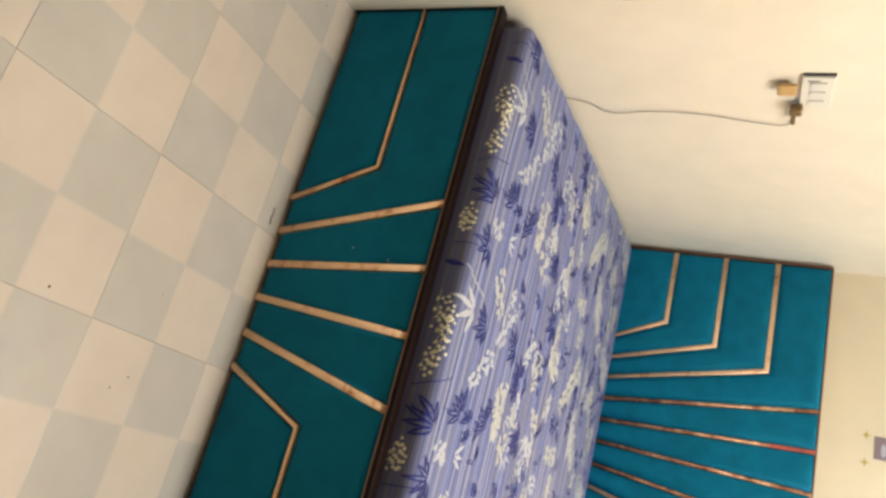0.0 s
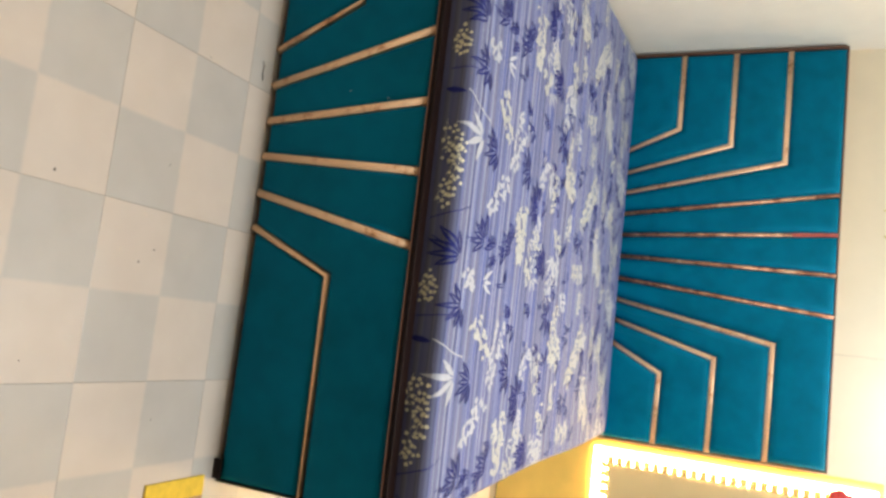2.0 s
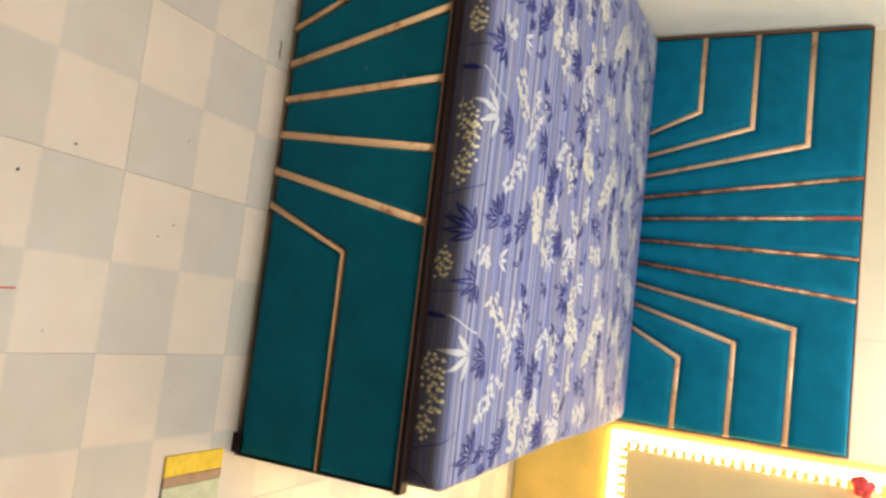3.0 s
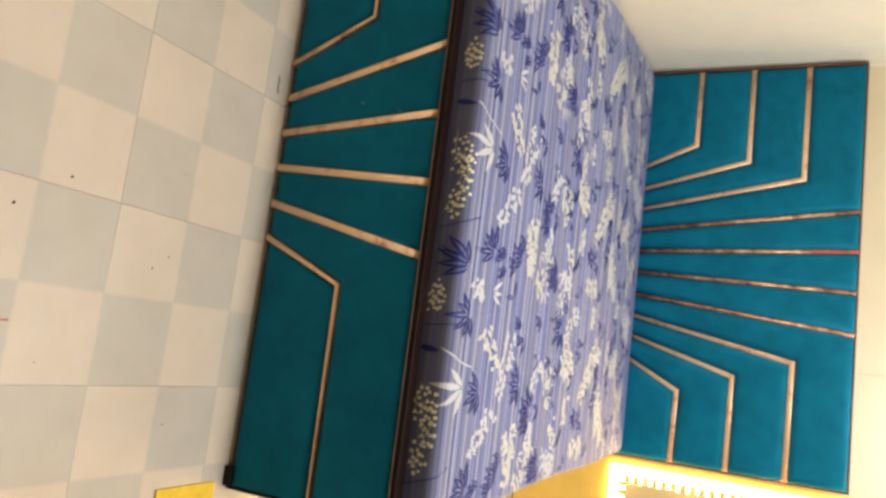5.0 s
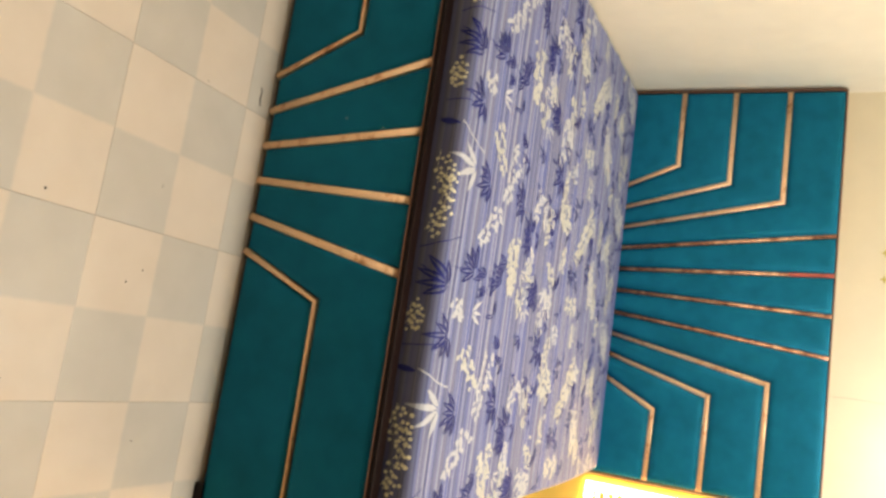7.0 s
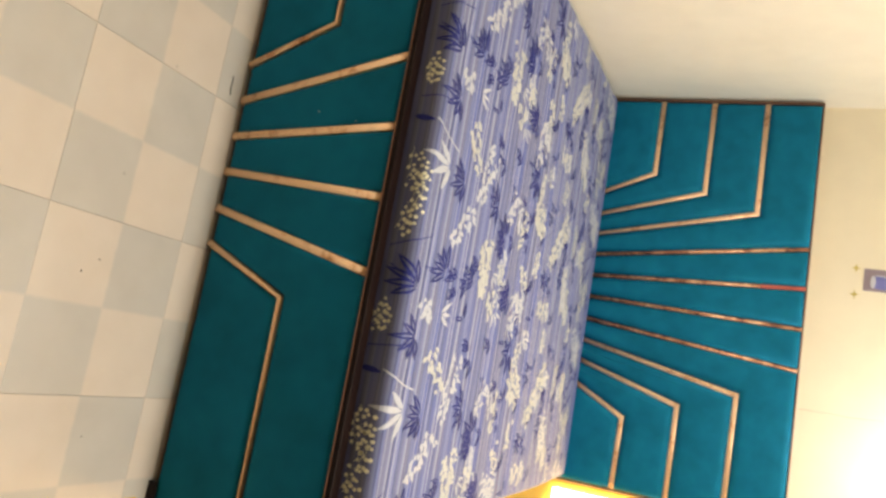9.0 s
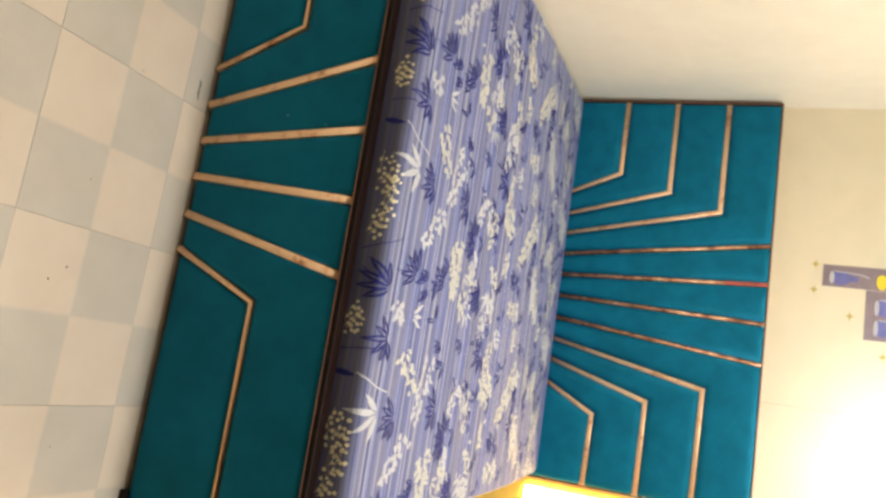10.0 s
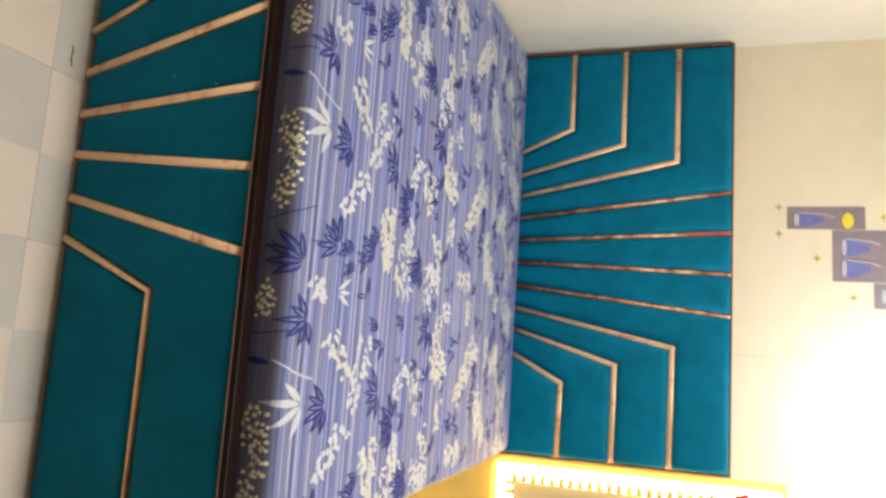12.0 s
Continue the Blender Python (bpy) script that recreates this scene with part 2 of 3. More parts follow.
def padded(poly, y, depth, gap, soft=0.02):
    """An upholstered pad with rounded sides on the plane y, facing -y."""
    if area(poly) < 0:
        poly = poly[::-1]
    bm = bmesh.new()
    rings = []
    for k in range(6):
        a = k / 5 * math.pi / 2
        ring = inset(poly, gap + soft * (1 - math.cos(a)))
        rings.append([bm.verts.new((p.x, y - depth * (0.35 + 0.65 * math.sin(a)), p.y)) for p in ring])
    base = [bm.verts.new((p.x, y, p.y)) for p in inset(poly, gap)]
    rings.insert(0, base)
    for r, s in zip(rings, rings[1:]):
        for i in range(len(r)):
            bm.faces.new((r[i - 1], r[i], s[i], s[i - 1]))
    bm.faces.new(rings[-1])
    return bm


def ribbon(points, y, widths, depth):
    """A half-round strip along a bent line in the plane y, facing -y, with a width for each point."""
    bm = bmesh.new()
    pts = [Vector(p) for p in points]
    rows = []
    for i, p in enumerate(pts):
        e = (p - pts[i - 1]).normalized() if i else (pts[1] - p).normalized()
        f = (pts[i + 1] - p).normalized() if i + 1 < len(pts) else e
        n, m = Vector((-e.y, e.x)), Vector((-f.y, f.x))
        o = (n + m) * (widths[i] / 2 / (1 + n.dot(m)))
        rows.append([bm.verts.new((p.x + o.x * c, y - depth * (0.55 + 0.45 * s) * (abs(c) < 1.01), p.y + o.y * c)) for c, s in ((1.02, 0), (1, 0), (0.94, 0.6), (0.82, 0.92), (0, 1), (-0.82, 0.92), (-0.94, 0.6), (-1, 0), (-1.02, 0))])
    for r, s in zip(rows, rows[1:]):
        for i in range(9):
            bm.faces.new((r[i - 1], r[i], s[i], s[i - 1]))
    bm.faces.new(rows[0])
    bm.faces.new(rows[-1])
    return bm


# ---- the room ----
BACK, RIGHT, FRONT, TOP = 2.24, 3.4, -3.0, 2.8


def wall_x(y):
    """The left wall runs a little askew to the rest of the room."""
    return 0.215 - 0.0977 * y


def room():
    bm = bmesh.new()
    a, b = wall_x(FRONT - 0.15), wall_x(BACK)
    vs = [(a, FRONT - 0.15), (b, BACK), (b - 0.15, BACK), (a - 0.15, FRONT - 0.15)]
    low = [bm.verts.new((*v, 0)) for v in vs]
    high = [bm.verts.new((*v, TOP)) for v in vs]
    bm.faces.new(low)
    bm.faces.new(high)
    for i in range(4):
        bm.faces.new((low[i - 1], low[i], high[i], high[i - 1]))
    tagged(part("wall_west", bm, CREAM), "cream painted plaster wall beside the bed", "wall", kind="structure")
    tagged(part("wall_north", box(-0.3, RIGHT + 0.15, BACK, BACK + 0.15, 0, TOP), YELLOW_CREAM), "yellowish cream painted wall behind the headboard", "wall", kind="structure")
    tagged(part("wall_east", box(RIGHT, RIGHT + 0.15, FRONT, BACK, 0, TOP), BOUNCE_CUT), "unseen tan plaster wall of the bedroom, darkened to cut bounce light", "wall", kind="structure")
    tagged(part("wall_south", box(0.4, RIGHT + 0.15, FRONT - 0.15, FRONT, 0, TOP), BOUNCE_CUT), "unseen tan wall opposite the bed, darkened to cut bounce light", "wall", kind="structure")
    tagged(part("ceiling", box(-0.4, RIGHT + 0.15, FRONT - 0.15, BACK + 0.15, TOP, TOP + 0.15), CEILING), "plain white painted bedroom ceiling", "ceiling", kind="structure")
    return tagged(part("floor", box(-0.4, RIGHT + 0.15, FRONT - 0.15, BACK + 0.15, -0.15, -0.003), GROUT), "floor of glazed cream and grey chequered tiles", "floor", kind="structure")


floor = room()

# ---- the bed ----
HEAD_Y, FOOT_Y = 2.165, 0.043
HL, HR, HB, HT = 0.030, 1.885, 0.42, 1.455
HEAD_LINES = [
    [(HL, 0.757), (0.396, 0.757), (0.551, HB)], [(HL, 0.992), (0.477, 0.993), (0.645, HB)], [(HL, 1.226), (0.558, 1.227), (0.738, HB)],
    [(0.699, HT), (0.832, HB)], [(0.877, HT), (0.927, HB)], [(1.056, HT), (1.022, HB)], [(1.237, HT), (1.121, HB)],
    [(HR, 1.218), (1.381, 1.224), (1.213, HB)], [(HR, 0.981), (1.470, 0.985), (1.301, HB)], [(HR, 0.746), (1.564, 0.753), (1.388, HB)]]
FL, FR, FB, FT = 0.214, 1.897, 0.004, 0.446
FOOT_LINES = [
    [(FL, 0.228), (0.71, 0.234), (0.822, FB)], [(0.794, FT), (0.917, FB)], [(0.966, FT), (1.01, FB)],
    [(1.133, FT), (1.1, FB)], [(1.305, FT), (1.194, FB)], [(FR, 0.239), (1.387, 0.236), (1.281, FB)]]


def upholster(board, lines, left, right, bottom, top, y, depth, width, gap, soft, strip_depth, strip_mats):
    """Pads between the lines, and a metal strip along each line."""
    polys = [lines[0] + [(left, bottom)]]
    for a, b in zip(lines, lines[1:]):
        corner = []
        if a[0][0] == left and b[0][1] == top:
            corner = [(left, top)]
        if a[0][1] == top and b[0][0] == right:
            corner = [(right, top)]
        polys.append(a + b[::-1] + corner)
    polys.append(lines[-1] + [(right, bottom)])
    reach = {left: left - 0.008, right: right + 0.008}
    for p in polys:
        p = [(reach.get(x, x), z + 0.008 * (z == top)) for x, z in p]
        part("padded_panel", padded(p, y, depth, gap, soft), TEAL, board, smooth=True)
    for line in lines:
        widths = [width[0], width[1], width[2]] if len(line) == 3 else [width[3], width[3]]
        part("gold_strip", ribbon(line, y, widths, strip_depth), strip_mats[len(line) == 2], board, "rose-gold strip", smooth=True)


def bed():
    b = tagged(new("bed"), "teal upholstered double bed with rose-gold strips", "bed")
    head = part("headboard", box(HL - 0.004, HR + 0.004, HEAD_Y, 2.236, 0, HT, 0.003), TRIM, b, "tall teal padded headboard with fanned strips")
    upholster(head, HEAD_LINES, HL, HR, HB, HT, HEAD_Y, 0.046, (0.030, 0.026, 0.018, 0.018), 0.0095, 0.036, 0.027, (ROSE_GOLD, DIM_WORN_GOLD))
    part("red_film", ribbon([(0.8775, HT - 0.001), (0.8862, HT - 0.18)], HEAD_Y - 0.016, (0.0186, 0.0186), 0.0126), RED_FILM, head, "reddish film on a strip")
    part("edge_trim", box(HL - 0.018, HR + 0.010, HEAD_Y - 0.012, 2.236, HT + 0.001, HT + 0.008, 0.002), TRIM, head, "dark brown edging")
    part("edge_trim", box(HL - 0.018, HL - 0.006, HEAD_Y - 0.02, 2.236, 0.3, HT, 0.003), TRIM, head, "dark brown edging")
    part("edge_trim", box(HR + 0.005, HR + 0.010, HEAD_Y - 0.012, 2.236, 0.3, HT, 0.003), TRIM, head, "dark brown edging")
    foot = part("footboard", box(FL, FR, FOOT_Y + 0.016, FOOT_Y + 0.030, 0, FT, 0.002), TRIM, b, "low teal padded footboard with fanned strips")
    upholster(foot, FOOT_LINES, FL, FR, FB, FT, FOOT_Y + 0.016, 0.018, (0.006, 0.010, 0.017, 0.020), 0.0095, 0.018, 0.0162, (ROSE_GOLD, ROSE_GOLD))
    part("top_rail", box(FL - 0.004, FR + 0.008, FOOT_Y - 0.004, FOOT_Y + 0.034, FT + 0.0052, FT + 0.018, 0.004), DARK_WOOD, foot, "dark polished wooden rail")
    part("rail_lip", box(FL - 0.004, FR + 0.008, FOOT_Y - 0.006, FOOT_Y + 0.030, FT + 0.0025, FT + 0.005, 0.001), TRIM, foot, "thin brown edge")
    part("end_trim", box(FR + 0.001, FR + 0.005, FOOT_Y + 0.002, FOOT_Y + 0.030, 0, FT, 0.002), DARK_WOOD, foot)
    part("end_trim", box(FL - 0.006, FL - 0.001, FOOT_Y + 0.002, FOOT_Y + 0.030, 0, FT, 0.002), DARK_WOOD, foot)
    part("foot_block", box(FR - 0.052, FR - 0.004, FOOT_Y - 0.012, FOOT_Y - 0.0025, 0, 0.022, 0.003), DARK_WOOD, b, "dark brown corner foot")
    part("side_panel", box(FR - 0.025, FR, FOOT_Y + 0.052, HEAD_Y - 0.03, 0.03, FT, 0.004), TEAL, b, "teal side panel")
    part("side_panel", box(FL + 0.01, FL + 0.035, FOOT_Y + 0.052, HEAD_Y - 0.03, 0.03, FT, 0.004), TEAL, b, "teal side panel")
    part("slat_base", box(FL + 0.036, FR - 0.026, FOOT_Y + 0.055, HEAD_Y - 0.03, 0.30, 0.33), BROWN, b)
    for x in (FL + 0.06, FR - 0.12):
        part("leg", box(x, x + 0.06, 1.9, 1.96, 0, 0.30, 0.004), DARK_WOOD, b)
    for x, z in ((0.939, 0.240), (0.960, 0.345)):
        part("lint", box(x - 0.0011, x + 0.0011, FOOT_Y - 0.003, FOOT_Y - 0.002, z - 0.0011, z + 0.0011), PLASTIC, b, "white lint")
    return b


bed()

# ---- mattress and sheet ----
ROUND = 0.020
Y0, Y1, MTOP, MLOW = 0.080, 2.138, 0.534, 0.42


def edge_left(y):
    return wall_x(y) + 0.019 + 0.003 * math.sin(23 * y) + 0.002 * math.sin(51 * y)


def edge_right(y):
    return 1.876 + 0.004 * math.sin(5 * y) + 0.026 * math.exp(-max(y, 0) / 0.5)


def sheet_height(x, y):
    """The top of the sheet: rounded towards the edges, a slight crown and soft wrinkles."""
    d = min(x - edge_left(y), edge_right(y) - x, y - Y0, Y1 - y)
    r = ROUND
    d = max(d, 0.0)
    z = MTOP - r + math.sqrt(max(r * r - max(r - d, 0) ** 2, 0))
    z += 0.008 * math.sin(math.pi * (y - Y0) / (Y1 - Y0)) + 0.004 * noise.noise((x * 2.2, y * 2.2, 0)) * min(d / 0.1, 1)
    z += 0.0018 * noise.noise((x * 3, y * 14, 3)) * min(d / 0.06, 1)
    return z


def spread(n):
    """Numbers from 0 to 1, dense towards both ends."""
    return [0.5 - 0.5 * math.cos(math.pi * i / n) for i in range(n + 1)]


def rounded(x, y, r=0.05):
    """Pulls a point of the plan inside the rounded corner."""
    l, q = edge_left(y) + r, edge_right(y) - r
    cx, cy = min(max(x, l), q), min(max(y, Y0 + r), Y1 - r)
    v = Vector((x - cx, y - cy))
    if v.x and v.y and v.length > 0:
        k = r * max(abs(v.x), abs(v.y)) / r
        v = v.normalized() * k
    return cx + v.x, cy + v.y


def sheet():
    bm = bmesh.new()
    us, vs = spread(110), spread(130)
    grid = []
    for v in vs:
        y = Y0 + (Y1 - Y0) * v
        row = []
        for u in us:
            x = edge_left(y) + (edge_right(y) - edge_left(y)) * u
            z = sheet_height(x, y)
            px, py = rounded(x, y)
            row.append(bm.verts.new((px, py, z)))
        grid.append(row)
    for a, b in zip(grid, grid[1:]):
        for i in range(len(a) - 1):
            bm.faces.new((a[i], a[i + 1], b[i + 1], b[i]))
    ring = grid[0] + [r[-1] for r in grid[1:]] + grid[-1][-2::-1] + [r[0] for r in grid[-2:0:-1]]
    low = [bm.verts.new((v.co.x, v.co.y, MLOW)) for v in ring]
    for i in range(len(ring)):
        bm.faces.new((ring[i - 1], ring[i], low[i], low[i - 1]))
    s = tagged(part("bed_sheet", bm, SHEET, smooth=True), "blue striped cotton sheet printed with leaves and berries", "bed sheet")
    return s


LONG = 1.5  # the print is drawn longer along the bed than across it


def on_cloth(bm, x, y, lift):
    """A point of the print; before the front edge y goes on as a length down the side."""
    drop = Y0 + ROUND - y
    x = min(max(x, edge_left(max(y, Y0)) + 0.004), edge_right(y) - 0.004)
    turn = ROUND * math.pi / 2
    if drop > turn:
        return bm.verts.new((x, Y0 - lift, max(MTOP - ROUND - drop + turn, MLOW)))
    if drop > 0:
        y = Y0 + ROUND - ROUND * math.sin(drop / ROUND)
        return bm.verts.new((x, y - lift * 0.7, sheet_height(x, y) + lift * 0.7))
    y = min(y, Y1 - 0.02)
    return bm.verts.new((x, y, sheet_height(x, y) + lift))


def add_leaf(bm, x, y, turn, length, width, split=False, lift=0.0011):
    """A pointed leaf lying on the cloth; split: with a bare vein along its middle."""
    c, s = math.cos(turn), math.sin(turn)
    steps = 12 if y < Y0 + 0.16 and length > 0.025 else 5
    for side in ((1, -1) if split else (1,)):
        last = None
        for k in range(steps + 1):
            u = k / steps
            half = width / 2 * max(math.sin(math.pi * u ** 0.8), 0.0) ** 0.85 + 0.0003
            inner = half * 0.34 * min((1 - u) * 2.2, 1) if split else -half
            row = []
            for w in (inner, half):
                a, b = u * length, side * w
                row.append(on_cloth(bm, x + a * c - b * s, y + LONG * (a * s + b * c), lift))
            if last:
                bm.faces.new((last[0], last[1], row[1], row[0]))
            last = row


def add_stem(bm, x, y, turn, length, width, bend=0.0, lift=0.0010):
    rows = []
    px, py = x, y
    steps = 28 if y < Y0 + 0.05 else 8
    for k in range(steps + 1):
        a = turn + bend * k / steps
        n = Vector((-math.sin(a), math.cos(a))) * width / 2
        rows.append([on_cloth(bm, px + d * n.x, py + d * n.y, lift) for d in (1, -1)])
        px, py = px + length / steps * math.cos(a), py + LONG * length / steps * math.sin(a)
    for r, t in zip(rows, rows[1:]):
        bm.faces.new((r[0], r[1], t[1], t[0]))


REPEAT = 0.578
# across and along the bed, the way the leaves point (degrees), how far they fan out, their length
NAVY_FANS = [
    (1.310, 0.133, 246, 2.1, 0.066), (0.843, 0.175, 292, 3.0, 0.058), (1.021, 0.289, 284, 2.5, 0.058), (1.252, 0.277, 245, 2.4, 0.058),
    (1.237, 0.476, 268, 1.8, 0.054), (0.657, 0.813, 282, 2.6, 0.068), (0.825, 0.907, 290, 3.8, 0.066), (1.001, 0.569, 280, 2.8, 0.058),
    (1.071, 0.679, 255, 3.4, 0.062), (1.250, 0.788, 247, 2.4, 0.062), (0.520, 0.670, 285, 2.5, 0.052)]
NAVY_SPRIGS = [
    (1.25, 0.36), (0.68, 0.43), (0.77, 0.45), (0.84, 0.54), (0.88, 0.58), (0.61, 1.02), (0.52, 1.21), (0.81, 0.71), (0.69, 1.10), (1.02, 0.91), (0.89, 1.16), (0.67, 1.40),
    (0.57, 1.74), (1.11, 1.19), (1.18, 1.03), (0.99, 1.68), (0.77, 1.53), (0.82, 1.71), (0.76, 1.89), (0.94, 1.47), (0.85, 1.23), (0.93, 1.48), (0.79, 1.76), (0.96, 1.64), (0.68, 0.34), (0.61, 0.49), (0.95, 1.99), (0.62, 2.02)]
WHITE_FANS = [(1.011, 0.188, 285, 1.9, 0.076), (0.776, 0.287, 95, 1.2, 0.050), (1.195, 0.610, 60, 1.3, 0.045), (0.715, 0.690, 30, 1.4, 0.045), (0.624, 1.327, 300, 1.6, 0.05), (0.95, 1.38, 300, 1.4, 0.06), (1.19, 1.66, 280, 1.5, 0.05)]
# middle, turn (radians), length and width of each spray of petals
SPRAYS = [
    (0.909, 0.326, 0.78, 0.135, 0.055), (0.947, 0.443, -0.42, 0.184, 0.070), (0.620, 0.537, 0.11, 0.140, 0.060), (0.699, 0.644, 0.39, 0.080, 0.060), (0.706, 0.884, -0.27, 0.178, 0.095), (0.356, 1.030, 0.98, 0.130, 0.10),
    (0.353, 1.337, -0.85, 0.300, 0.090), (0.503, 1.518, 0.24, 0.165, 0.060), (0.298, 1.778, 0.25, 0.084, 0.065), (0.632, 1.200, -0.22, 0.060, 0.065), (0.969, 0.789, 0.46, 0.101, 0.050), (0.928, 1.019, 0.22, 0.085, 0.110), (0.956, 1.311, -0.75, 0.260, 0.075), (1.115, 0.330, -0.85, 0.170, 0.050)]
MORE_SPRAYS = [
    (1.183, 0.538, 0.08, 0.155, 0.075), (1.184, 0.694, 0.21, 0.062, 0.050), (1.233, 0.929, 0.22, 0.090, 0.09), (1.099, 1.515, 0.14, 0.183, 0.070), (1.214, 1.272, 0.23, 0.069, 0.09),
    (0.680, 1.874, 0.25, 0.098, 0.085), (0.910, 1.766, 0.24, 0.087, 0.070), (0.604, 1.620, 0.24, 0.082, 0.060), (0.774, 0.205, 0.20, 0.050, 0.060), (0.74, 2.00, 0.2, 0.12, 0.07), (1.05, 1.95, 0.2, 0.10, 0.07)]


def scattered(count, taken, gap, seed):
    """More spots of the repeat towards the headboard, kept clear of those taken."""
    g = random.Random(seed)
    out = []
    for _ in range(3000):
        x, y = 0.56 + REPEAT * g.random(), 0.62 + 1.45 * g.random()
        if all(math.hypot((x - a + REPEAT / 2) % REPEAT - REPEAT / 2, (y - b) / 1.5) > gap for a, b, *_ in taken + out):
            out.append((x, y))
        if len(out) == count:
            break
    return out


def fan(bm, x, y, turn, count, spread_angle, length, width, gap, i, lift=0.0013, split=True):
    """Slender leaves round a point, each standing off it by a small gap; the middle ones are the longest."""
    for j in range(count):
        a = turn + (j - (count - 1) / 2) * spread_angle / max(count - 1, 1)
        reach = length * (0.74 + 0.26 * ((i + j * 3) % 4) / 3)
        add_leaf(bm, x + gap * math.cos(a), y + LONG * gap * math.sin(a), a, reach, width, split, lift)


def spray(bm, x, y, turn, length, wide, rng):
    """A hanging spray of small petals, narrowing to its tip."""
    petals = int(10 + length * wide * 3000)
    for j in range(petals):
        u = (j + rng.random()) / petals
        side = (rng.random() - 0.5) * wide * (1.15 - 0.6 * u)
        px = x + (u - 0.5) * length * math.cos(turn) - side * math.sin(turn)
        py = y + (u - 0.5) * length * math.sin(turn) + side * math.cos(turn)
        add_leaf(bm, px, py, (1.2 if side > 0 else -1.2) * rng.random() + 0.3, 0.013 + 0.009 * rng.random(), 0.0085 + 0.004 * rng.random())


def berries(bm, x, y, reach_x, reach_y, count, rng):
    """A loose bunch of round berries on thin bent stalks."""
    for j in range(count):
        a, r = j * 2.4, math.sqrt((j + 0.5) / count) * (0.8 + 0.4 * rng.random())
        cx, cy = x + reach_x * r * math.cos(a), y + reach_y * r * math.sin(a)
        size = 0.0036 + 0.0016 * rng.random()
        bm.faces.new([on_cloth(bm, cx + size * math.cos(q * 1.047), cy + 1.15 * size * math.sin(q * 1.047), 0.0014) for q in range(6)])
        if j % 5 == 0:
            add_stem(bm, cx - 0.022, cy + 0.004, 0.1 * math.sin(j), 0.03, 0.0011, -0.5)


def print_pattern(cloth):
    rng = random.Random(7)
    navy, white, cream, berry = bmesh.new(), bmesh.new(), bmesh.new(), bmesh.new()

    def repeats(rows):
        """Each motif in every repeat of the cloth that lies on the bed."""
        for i, row in enumerate(rows):
            for k in range(-2, 4):
                x = row[0] + k * REPEAT
                y = row[1] - 0.03 * (x - 1.05)  # the cloth lies a little askew
                if edge_left(max(y, Y0)) + 0.012 < x < edge_right(y) - 0.012 and y < Y1 - 0.03:
                    yield i, x, y, row[2:]

    known = NAVY_FANS + NAVY_SPRIGS + WHITE_FANS + SPRAYS + MORE_SPRAYS
    sprigs = scattered(26, known, 0.030, 3)
    pale = scattered(22, NAVY_FANS + NAVY_SPRIGS + sprigs, 0.034, 5)
    for i, x, y, (turn, wide, length) in repeats(NAVY_FANS):
        fan(navy, x, y, math.radians(turn), 6 if wide > 2.3 else 5, 0.9 * wide, 1.1 * length, 0.25 * length + 0.001, 0.006, i, 0.0018)
    for i, x, y, _ in repeats(NAVY_SPRIGS + sprigs):
        fan(navy, x, y, math.radians(262 + 40 * math.sin(i * 2.1)), 2 + i % 2, 0.7 + 0.5 * (i % 3), 0.046, 0.0125, 0.004, i, 0.0018)
        if i % 3 == 0:
            fan(navy, x + 0.036, y + 0.01, math.radians(285), 2, 0.8, 0.032, 0.011, 0.003, i, 0.0018)
    for i, x, y, (turn, wide, length) in repeats(WHITE_FANS):
        fan(white, x, y, math.radians(turn), 4 if i == 0 else 3, wide, length, 0.20 * length, 0.009, i, 0.0015, False)
    for i, x, y, (turn, length, wide) in repeats(SPRAYS + MORE_SPRAYS):
        spray(white if i % 3 == 1 else cream, x, y, turn, length, wide, rng)
    for i, x, y, _ in repeats(pale):
        spray(cream if i % 2 else white, x, y, 0.5 * math.sin(i * 1.7), 0.07 + 0.02 * (i % 4), 0.045, rng)
    # bunches of berries, dark leaves and stalks round the front edge
    for i, x, y, (reach_x, reach_y, count) in repeats([(0.812, Y0 - 0.030, 0.040, 0.022, 20), (1.055, Y0 - 0.018, 0.050, 0.032, 22), (1.105, Y0 - 0.002, 0.055, 0.020, 18), (1.170, Y0 - 0.018, 0.035, 0.022, 14)]):
        berries(berry, x, y, reach_x, reach_y, count, rng)
    for i, x, y, (turn, length, bend) in repeats([(0.878, Y0 - 0.05, 98, 0.092, 0.1), (1.232, Y0 - 0.05, 114, 0.10, 0.1), (1.272, Y0 - 0.04, 60, 0.05, -0.5), (1.262, 0.15, 98, 0.06, 0.1)]):
        add_stem(navy, x, y, math.radians(turn), length, 0.0024, bend, 0.0016)
    for i, x, y, _ in repeats([(0.927, Y0 - 0.055)]):
        add_leaf(navy, x, y, math.radians(80), 0.035, 0.013, False, 0.0018)
    for i, x, y, _ in repeats([(0.926, Y0 + 0.0)]):
        add_stem(white, x, y, math.radians(55), 0.10, 0.0040, 0.5, 0.0015)
    for bm, mat, label in ((navy, NAVY, "navy printed leaves"), (white, WHITE_PRINT, "white printed leaves"), (cream, CREAM_PRINT, "cream printed sprays"), (berry, BERRY_PRINT, "yellowish cream printed berries")):
        ob = part("printed_leaves", bm, mat, cloth, label)
        tagged(ob, kind="stuff")


print_pattern(sheet())


